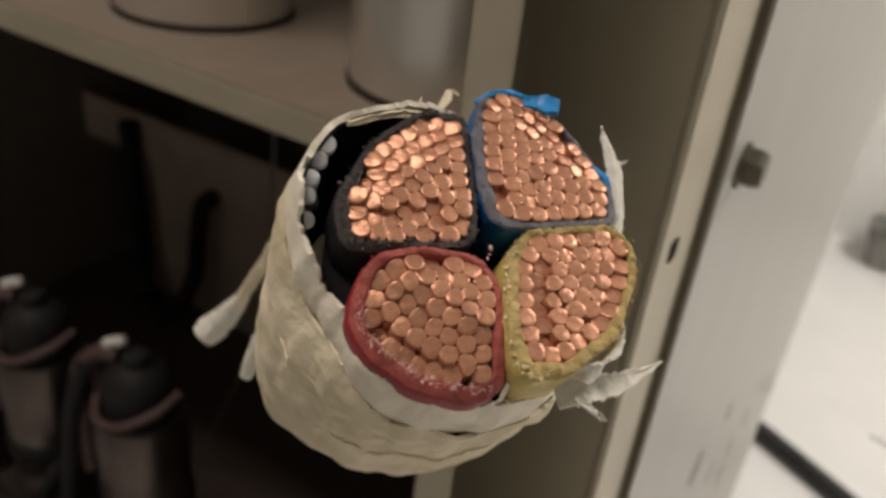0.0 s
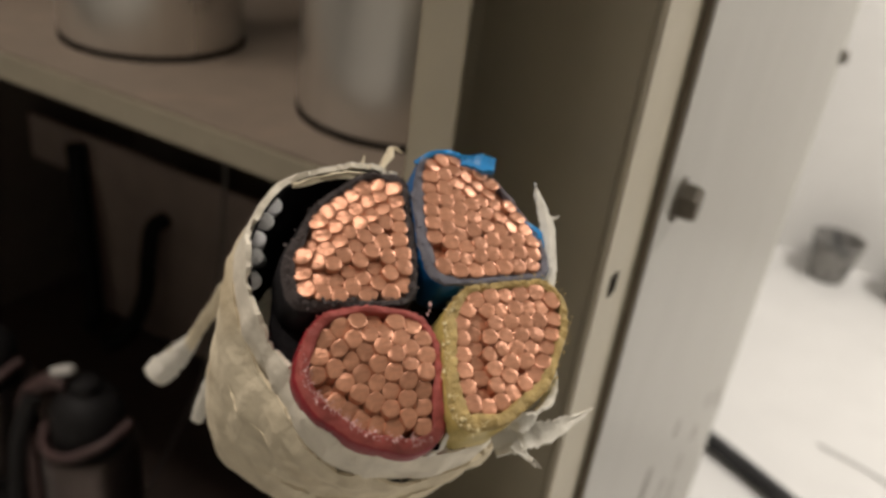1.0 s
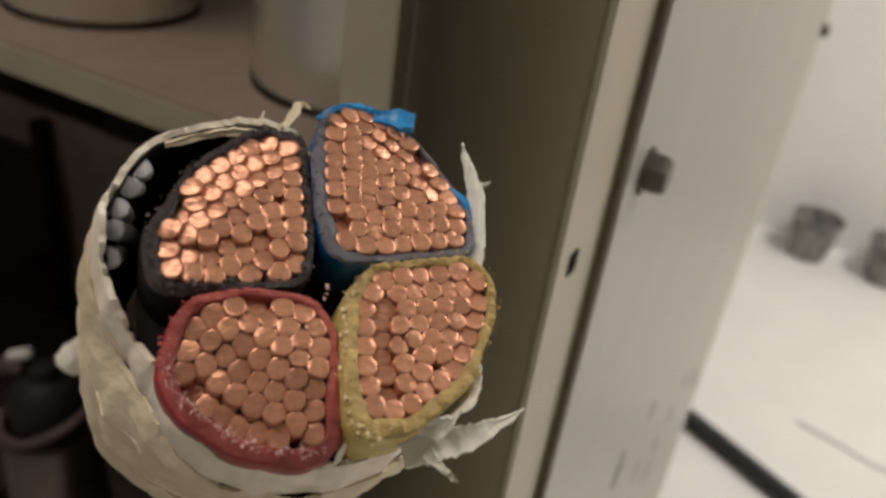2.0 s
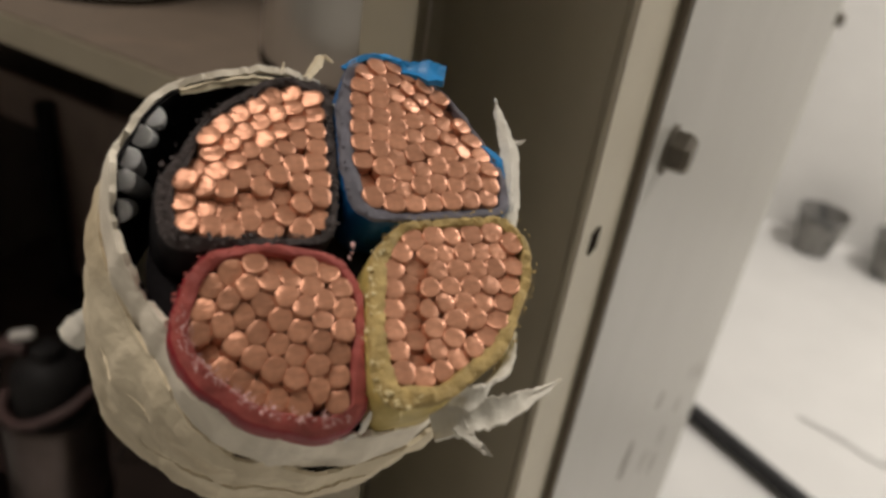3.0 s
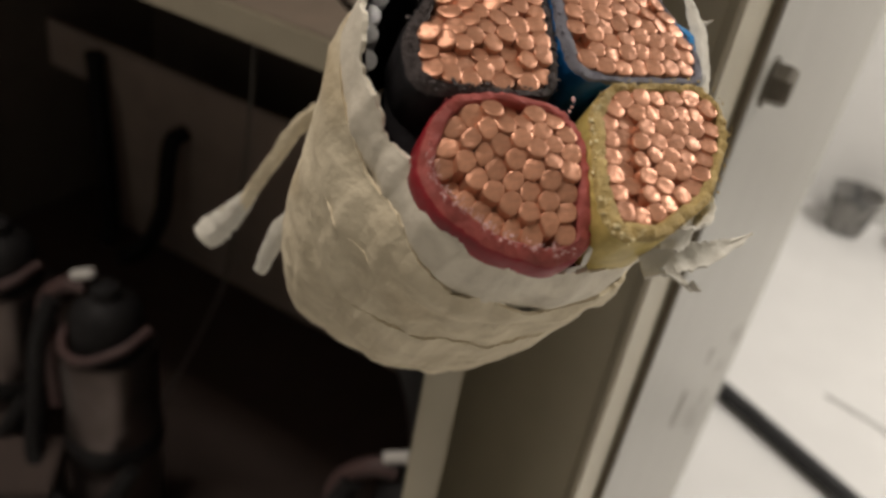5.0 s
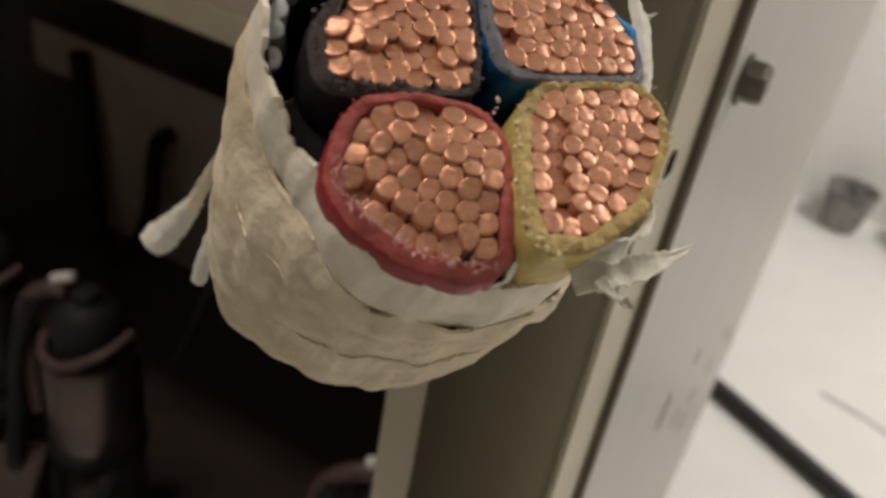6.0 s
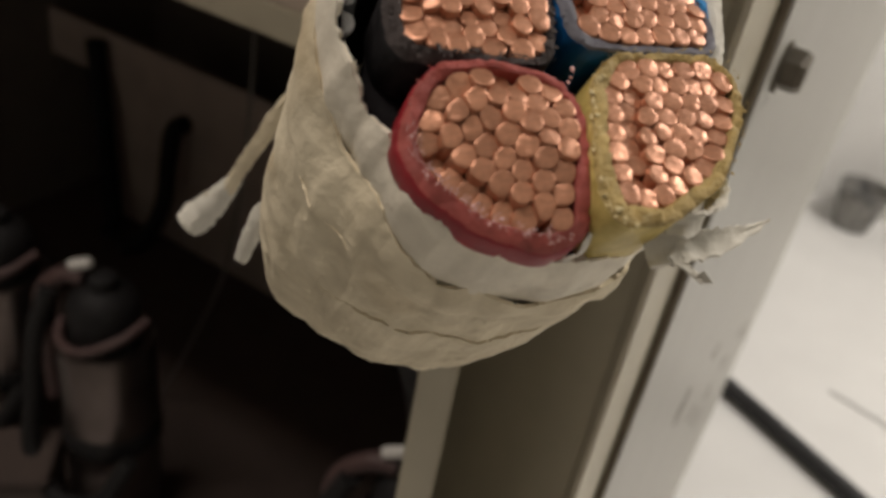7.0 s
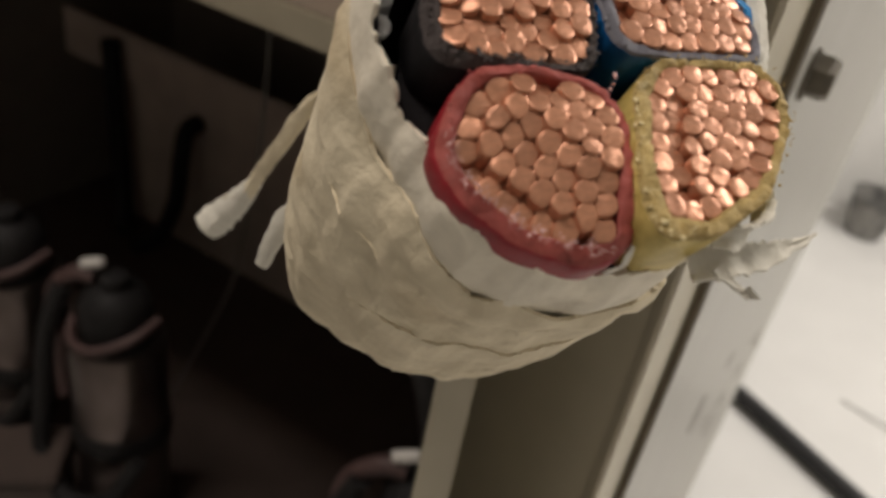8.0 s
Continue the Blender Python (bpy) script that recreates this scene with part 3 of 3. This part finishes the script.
blu = core(BLUE, 1.3, -0.2, M_BLUE_SHADED, M_GREY_INS, "blue insulated copper core with a greyish cut face",
           blue_height, [(lambda x, y, e: x + 0.75 * y > 27, -0.26, -0.18)], seed=5, rough=0.3, thick=lambda x, y: 1.0 + 0.65 * ramp01((9 - x) / 4) - 0.55 * ramp01((x + 0.75 * y - 27) / 4),
           low=lambda x, y: -0.11 * max(0, (x + 0.75 * y) - 27) - 0.03 * max(0, y - 14))
yel = core(YELLOW, 1.45, 0.45, M_YELLOW, M_YELLOW_CUT, "yellow insulated copper core with ragged edge",
           yellow_height, [(lambda x, y, e: x - 0.8 * y > 25 and e < 2.5, 0.12, -0.25)], wires_up=-0.5, seed=7, rough=0.6,
           thick=lambda x, y: 0.9 + 0.5 * ramp01((9 - x) / 4) + 0.4 * ramp01((-y - 11) / 4), low=lambda x, y: -0.45 * ramp01((y + 6) / 6))
red = core(RED, 1.25, -0.5, M_RED, M_RED_CUT, "red insulated copper core with scraped rim",
           red_height, [(lambda x, y, e: y > -3.6, 0.0, -0.15), (lambda x, y, e: low_left(x, y) > 7.5, 0.27, 0.27)], wires_up=0.35, seed=9, rough=0.4,
           thick=lambda x, y: 0.95 + 0.65 * ramp01((low_left(x, y) - 6) / 6), low=lambda x, y: -0.5 * max(0.0, min(8.0, low_left(x, y) - 8)), shoulder=lambda x, y: 1.3 * ramp01((low_left(x, y) - 8) / 5), cut_from=5)



def rim(corners, d, z, test, n=150, jitter=0.3, seed=1):
    """Places along a core's cut rim where test holds, slightly scattered."""
    rng = random.Random(seed)
    pts, _ = rounded(corners, n)
    return [(p.x + rng.uniform(-jitter, jitter), p.y + rng.uniform(-jitter, jitter), z + rng.uniform(-0.3, 0.3)) for p in inset(pts, d) if test(p.x, p.y) and rng.random() < 0.85]


part("cut_burr", burr(rim(RED, 1.5, -4.0, lambda x, y: low_left(x, y) > 11.5, 420, 0.7, 1), 0.32, 5, 0.85), M_PINK, red, "pale pink scraped burr")
part("cut_burr", burr(rim(RED, 0.4, -0.8, lambda x, y: x < -9 and y > -8, 160, 0.4, 2), 0.3, 15, 0.1), M_RED_CUT, red)
part("cut_burr", burr([(2.6, -1.3, -1.2), (2.9, -0.9, -0.9), (3.1, -0.6, -0.5), (3.0, -0.2, -0.3)], 0.42, 7, 0.1), M_PINK, red, "pink curl of insulation")
part("cut_burr", burr(rim(YELLOW, 0.35, 0.5, lambda x, y: x < 6, 170, 0.6, 3), 0.42, 6, 0.65), M_BURR, yel, "pale yellow torn burr")
part("cut_burr", burr(rim(YELLOW, 0.15, 0.4, lambda x, y: x >= 6, 150, 0.5, 4), 0.24, 16, 0.75), M_YELLOW_CUT, yel)
part("cut_burr", burr(rim(BLACK, 0.7, -0.5, lambda x, y: True, 330, 0.6, 5), 0.36, 8, 0.45), M_BLACK_CUT, blk, "frayed grey-black burr")
part("cut_burr", burr(rim(BLUE, 0.4, -0.1, lambda x, y: x < 9, 130, 0.4, 6), 0.27, 18, 0.2), M_GREY_INS, blu)

# filler under the cores, tape round them, sheath further down
INTO = FACE.inverted() @ CAB


def inside(x, y, z):
    """A place in the cabinet, in the cable's own metres."""
    return INTO @ Vector((x, y, z))


def at_angle(table, deg):
    """Straight interpolation in (angle, value) pairs."""
    return float(np.interp(deg, [q[0] for q in table], [q[1] for q in table]))


BEND = smooth_path([(0, 0, 4), (0, 0, -16), (0, 0, -38), (0.3, 0.3, -58), (2, 2, -67), (7, 7, -76), (17, 16, -88), (30, 28, -101)], 110)


def spine(z):
    return min(BEND, key=lambda p: abs(p.z - z))


part("filler", tube([(1.5 * MM, 1 * MM, -9 * MM), (1.5 * MM, 1 * MM, -20 * MM), (1 * MM, 1 * MM, -45 * MM), (2 * MM, 2 * MM, -64 * MM), (8 * MM, 8 * MM, -77 * MM)], lambda u: 0.0196 - 0.004 * u, 30, 40), M_FILLER, cable, "black filler between the cores")

RIM_Z = [(60, -9), (76, -3.5), (88, -2.2), (148, -2.4), (165, -4.4), (185, -7.0), (200, -7.4), (235, -7.4), (300, -7.8), (325, -9.5)]
RIM_R = [(60, 24.0), (80, 24.2), (100, 25.8), (120, 26.6), (133, 26.2), (145, 25.0), (158, 23.0), (172, 20.8), (185, 18.4), (198, 17.8), (215, 18.8), (235, 19.3), (270, 19.8), (300, 21.2), (325, 22.6)]
BODY_R = [(60, 24), (130, 25.2), (160, 24.4), (178, 23.2), (200, 21.1), (225, 20.0), (260, 19.5), (290, 21.2), (310, 22.9), (325, 23.6)]


def folds(deg, z, big=1.0):
    """Lengthwise and slanting creases of the cloth, in mm."""
    a = radians(deg)
    c, s_ = math.cos(a) * 24, math.sin(a) * 24
    ridge = 1 - abs(noise.noise(Vector((c * 0.11 + z * 0.03, s_ * 0.11, z * 0.035)))) * 2.4
    slant = 1 - abs(noise.noise(Vector((deg * 0.05 + z * 0.10, z * 0.03, 7.3)))) * 2.6
    fine = noise.noise(Vector((c * 0.30, s_ * 0.30, z * 0.16)))
    crease = max(0.0, 1 - 3.2 * abs(noise.noise(Vector((c * 0.075 + 3, s_ * 0.075, z * 0.17 + deg * 0.012)))))
    cloth = noise.noise(Vector((c * 1.1, s_ * 1.1, z * 0.7)))
    return big * (0.75 * ridge + 0.75 * slant - 0.6) * (0.55 if z < -34 else 1.0) + min(1.0, big * 1.4) * (0.32 * fine - 0.45 * crease) + 0.13 * cloth


def tape_band(a0, a1, levels, seed, edge=0.0, thick=0.0006, seg=190):
    """A strip of tape round the cable; levels give (height over the rim, radius) for an angle."""
    bm = bmesh.new()
    grid = []
    rows = len(levels(a0))
    for i in range(seg + 1):
        deg = a0 + (a1 - a0) * i / seg
        line = []
        for k, (z, r, fold) in enumerate(levels(deg)):
            if k == 0 or (edge and k == rows - 1):
                z += edge * (noise.noise(Vector((deg * 0.09, seed, 1))) + 0.55 * noise.noise(Vector((deg * 0.37, seed, 2))) + 0.3 * noise.noise(Vector((deg * 1.1, seed, 3))))
            c = spine(z)
            r += folds(deg + seed * 11, z, fold)
            line.append(bm.verts.new(((c.x + r * math.cos(radians(deg))) * MM, (c.y + r * math.sin(radians(deg))) * MM, z * MM)))
        grid.append(line)
    for p, q in zip(grid, grid[1:]):
        for k in range(rows - 1):
            bm.faces.new((p[k], p[k + 1], q[k + 1], q[k]))
    bmesh.ops.recalc_face_normals(bm, faces=bm.faces[:])
    bmesh.ops.solidify(bm, geom=bm.faces[:], thickness=thick)
    return bm


def lee(deg, z):
    """The cloth draws in further down, sooner on its lower side."""
    low = max(0.0, min(1.0, (deg - 190) / 25))
    low *= 1 - 0.6 * ramp01((deg - 265) / 40)
    return -low * 3.6 * max(0.0, min(1.3, (-z - 22) / 42)) - (1 - low) * 3.0 * max(0.0, min(1.3, (-z - 45) / 25))


def overlap(deg):
    """How far the inner layer shows above the edge of the outer one."""
    return 3.0 * ramp01((deg - 205) / 35)


def collar(deg):
    z, r, body, e = at_angle(RIM_Z, deg), at_angle(RIM_R, deg), at_angle(BODY_R, deg), overlap(deg)
    return [(z, r, 0.4), (z - 1.0, r + 0.3, 0.5), (z - 2.2, r + 0.55, 0.6), (z - 3.6 - 0.3 * e, r + 0.7, 0.65), (z - 5.2 - 0.7 * e, r + 0.75, 0.6),
            (z - 6.8 - e, r + 0.7, 0.4), (z - 8.4 - e, r + 0.45, 0.25), (z - 11 - e, min(r, body - 1.0), 0.15), (z - 15 - e, min(r, body - 2.0), 0.1)]


def body_cloth(deg):
    z, r, body = at_angle(RIM_Z, deg), at_angle(RIM_R, deg), at_angle(BODY_R, deg)
    top = z - 7.2 - overlap(deg) + 0.8 * math.sin(deg * 0.13)
    gap = max(0.15, 0.5 + 0.7 * noise.noise(Vector((deg * 0.07, 4.4, 0))))
    out = [(top, r + gap, 0.15), (top - 1.3, r + gap + 0.4, 0.35)]
    n = 52
    for k in range(1, n + 1):
        t = k / n
        zz = top - 1.3 + (-98 - top) * t
        blend = min(1.0, (top - zz) / 9.0)
        rr = (r + 1.6) * (1 - blend) + body * blend + lee(deg, zz) - 2.0 * max(0.0, (-zz - 66) / 30)
        out.append((zz, rr, 0.75 * min(1.0, 0.4 + blend)))
    return out


def outer_turn(deg):
    """A second turn of tape that lies over the first lower down."""
    out = []
    t0 = -25 + 0.045 * (deg - 225) * -1
    for k in range(10):
        zz = t0 - 34 * k / 9
        out.append((zz, at_angle(BODY_R, deg) + 0.65 * ramp01((deg - 155) / 30) - 0.6 * (1 - ramp01((deg - 150) / 20)) + lee(deg, zz) - 1.4 * max(0.0, (-zz - 50) / 10), 0.75 if k else 0.6))
    return out


def liner(deg):
    """Black bedding on the inside of the tape."""
    z, r = at_angle(RIM_Z, deg), at_angle(RIM_R, deg)
    low = min(r, at_angle(BODY_R, deg))
    return [(z - 1.0, r - 0.6, 0.15), (z - 3, r - 0.6, 0.2), (z - 7, min(r - 0.9, low - 0.5), 0.2), (z - 14, low - 3.0, 0.1), (z - 24, low - 3.4, 0.1)]


def lower_turn(deg):
    """A third, slanting turn whose edge shows low on the cloth."""
    out = []
    t0 = -37 + 0.06 * (deg - 250)
    for k in range(10):
        zz = t0 - 30 * k / 9
        out.append((zz, at_angle(BODY_R, deg) + 0.4 + 0.6 * ramp01((deg - 190) / 30) + lee(deg, zz) - 1.6 * max(0.0, (-zz - 54) / 12), 0.8 if k else 0.65))
    return out


wrap = part("tape_wrap", tape_band(62, 326, body_cloth, 1, 0.9), M_TAPE, cable, "folded cream cloth tape round the cores")
part("bedding", tape_band(80, 214, liner, 2, 0.5, 0.0004), M_FILLER, cable, "black bedding inside the tape")
part("tape_layer", tape_band(78, 322, collar, 2, 1.3, 0.0008), M_TAPE_COLLAR, wrap, "paler torn inner layer of the tape")
part("tape_layer", tape_band(150, 320, outer_turn, 1, 0.7, 0.0005), M_TAPE, wrap)
part("tape_layer", tape_band(190, 322, lower_turn, 1, 0.9, 0.0005), M_TAPE, wrap)


def ribbon(points, widths, side, thick=0.35, n=34, curl=0.6, seed=1):
    """A torn strip of tape along points (mm), with ragged edges and a slight curl."""
    path = smooth_path(points, n)
    bm = bmesh.new()
    lines = []
    for k, p in enumerate(path):
        u = k / (n - 1)
        d = (path[min(k + 1, n - 1)] - path[max(k - 1, 0)]).normalized()
        w = Vector(side) - d * Vector(side).dot(d)
        w.normalize()
        nn = d.cross(w)
        wid = float(np.interp(u, np.linspace(0, 1, len(widths)), widths))
        line = []
        for j in range(5):
            v = j / 4 - 0.5
            rag = 1 + (0.35 * noise.noise(Vector((k * 0.7, j, seed))) if j in (0, 4) else 0)
            line.append(bm.verts.new((p + w * v * wid * rag + nn * (curl * wid * (v * v - 0.1) + 0.35 * noise.noise(Vector((k * 0.3, j * 0.8, seed * 3))))) * MM))
        lines.append(line)
    for a, b in zip(lines, lines[1:]):
        for j in range(4):
            bm.faces.new((a[j], a[j + 1], b[j + 1], b[j]))
    bmesh.ops.recalc_face_normals(bm, faces=bm.faces[:])
    bmesh.ops.solidify(bm, geom=bm.faces[:], thickness=thick * MM)
    return bm


def scrap(points, widths, side, label="", material=None, **k):
    part("torn_scrap", ribbon(points, widths, side, **k), material or M_TAPE_WHITE, wrap, label)


# torn ends: the white blade beside the yellow core, its crumpled root, the upright sliver
scrap([(8.5, -20.5, -5), (12.5, -20.5, -3.6), (16.5, -20.6, -3.0), (20.5, -19.8, -2.8), (24.6, -18.7, -2.6)], [3.2, 3.8, 2.8, 1.5, 0.15], (0.1, 1, 0.15), "stiff white torn blade of tape", seed=2)
scrap([(10, -18.6, -2), (13.2, -18.9, -1.2), (16.4, -17.2, -1.8), (19.4, -13.5, -3.0), (21, -10, -5)], [1.6, 3.2, 3.2, 2.2, 1.0], (0.6, 0.4, 0.6), seed=3, curl=0.9)
scrap([(11, -21, -4), (12.4, -23.2, -4), (13.2, -25.0, -3.6)], [1.8, 1.0, 0.1], (1, 0.1, 0.2), n=12, seed=4)
scrap([(-1.0, -20.2, -6.2), (0.8, -19.6, -5.4), (1.9, -18.2, -4.6), (2.6, -16.8, -3.8)], [0.3, 0.5, 0.4, 0.1], (0.4, -0.3, 1), thick=0.15, n=14, seed=5)
scrap([(23.0, 0.6, -2), (25.0, 5.0, -1.5), (26.6, 10.5, -1.2), (26.8, 15, -1.0), (26.9, 18.6, -0.8)], [2.6, 2.3, 2.2, 1.1, 0.1], (1, -0.1, 0.3), "thin upright white sliver of tape", seed=6)
scrap([(26.8, 12.6, -1.2), (28.0, 12.2, -1.2), (28.9, 12.0, -1.2)], [1.2, 0.7, 0.1], (0, 1, 0), n=8, seed=7)
# loose fluff on the upper rim
scrap([(-2, 26.6, -8), (0.6, 28.8, -9), (2.4, 30.4, -10), (3.2, 31.8, -10)], [1.0, 0.7, 0.6, 0.2], (0.7, -0.5, 0.4), thick=0.2, seed=8, curl=1.2, material=M_TAPE)
scrap([(5.6, 29.6, -11), (8.2, 32.6, -11.5), (9.4, 34.4, -12), (10.8, 33.0, -12)], [1.2, 1.6, 1.0, 0.2], (1, -0.3, 0.2), thick=0.2, n=16, seed=10, curl=0.8, material=M_TAPE)
scrap([(-12, 22.8, -3.4), (-4, 23.9, -3.0), (1.5, 22.2, -2.6), (5.8, 19.6, -3)], [0.9, 1.2, 1.4, 1.0], (0.2, 0.6, 0.7), "white torn rim of the tape", seed=11, material=M_TAPE)
# strips hanging free behind the end
scrap([(6, 33, -60), (-6, 44, -74), (-14.5, 41.5, -96), (-18, 39.5, -108)], [2.6, 3.4, 3.2, 2.8], (-0.68, 0.70, 0.24), "loose cream strip of tape hanging behind", seed=12, curl=0.35, material=M_TAPE)
scrap([(-16.5, 40.6, -104), (-20.5, 39.4, -113), (-24.5, 38.2, -119), (-26.8, 37.4, -121)], [2.8, 5.6, 7.4, 5.4], (-0.68, 0.70, 0.24), seed=13, curl=1.3)
scrap([(-13, 18, -58), (-19.0, 15.6, -70), (-21.8, 12.6, -82)], [3.0, 3.8, 2.2], (-0.73, 0.66, 0.14), seed=14, n=14, curl=0.8)

part("torn_flag", ribbon([(15.2, 23.8, -1.6), (17.0, 23.4, -1.2), (18.6, 22.6, -0.7), (20.4, 21.8, -0.3)], [2.2, 2.8, 3.2, 2.8], (0.3, 1, 0.1), thick=0.9, n=14, curl=0.5, seed=21), M_BLUE_LIT, blu, "torn flag of blue insulation in its lit colour")
part("torn_flag", ribbon([(7.2, 24.2, -0.9), (10.6, 25.6, -0.8), (14.0, 25.6, -1.0), (16.4, 24.3, -1.2)], [0.3, 0.7, 0.9, 0.7], (0.1, 0.6, 0.8), thick=0.6, n=16, curl=0.3, seed=23), M_BLUE_LIT, blu)
part("torn_flag", ribbon([(23.2, 12.0, -1.4), (24.4, 9.6, -1.2), (24.9, 7.0, -1.6)], [0.8, 2.0, 0.6], (0.5, 0.2, 0.9), thick=0.8, n=12, curl=0.4, seed=22), M_BLUE_LIT, blu)
part("sheath", tube([(7 * MM, 7 * MM, -76 * MM), (17 * MM, 16 * MM, -88 * MM), inside(-0.052, -0.035, 1.30), inside(-0.085, 0.02, 1.25), inside(-0.13, 0.11, 1.17), inside(-0.155, 0.22, 1.0), inside(-0.16, 0.30, 0.74)], 0.0165, 60, 28), M_SHEATH, cable, "black outer sheath")

# armour wires between the tape and the black core
for k, (x, y) in enumerate(((-15.2, 19.9), (-16.9, 17.5), (-18.4, 14.9), (-19.3, 12.2), (-20.1, 8.6))):
    part("armour_wire", lathe([(1.3, -12), (1.3, -0.35), (1.17, -0.06), (0.5, 0.0)], 18), M_STEEL, cable, "cut steel armour wire", m=pose(x * MM, y * MM, (-4.0 - 0.25 * k) * MM, 24 + 5 * math.sin(k * 2), -12 + 3 * math.cos(k * 3), 0) @ Matrix.Diagonal((MM, MM, MM, 1)))

# ---- floor things ----
bucket = thing("bucket", pose(1.62, 2.80, 0), "cement-stained grey bucket standing on the floor", "bucket", "buckets by the wall")
part("pail", lathe([(0.060, 0), (0.064, 0.004), (0.092, 0.155), (0.098, 0.16), (0.098, 0.166), (0.088, 0.166), (0.060, 0.012), (0.02, 0.012)], 40), M_BUCKET, bucket)
copy_thing(bucket, pose(1.86, 2.66, 0, 0, 0, 40))
tagged(part("thin_wire", tube([(1.20, 1.80, 0.003), (1.293, 1.716, 0.003), (1.368, 1.641, 0.003), (1.55, 1.56, 0.003)], 0.0028, 30, 8), M_WIRE_PALE), "thin grey wire lying on the floor", "wire")
tagged(part("floor_cable", tube([(0.55, 2.2, 0.024), (0.877, 1.7465, 0.024), (1.0826, 1.44, 0.024), (1.35, 1.05, 0.024), (1.7, 0.7, 0.024)], 0.023, 50, 18), M_SHEATH), "thick black cable lying on the pale floor", "cable")
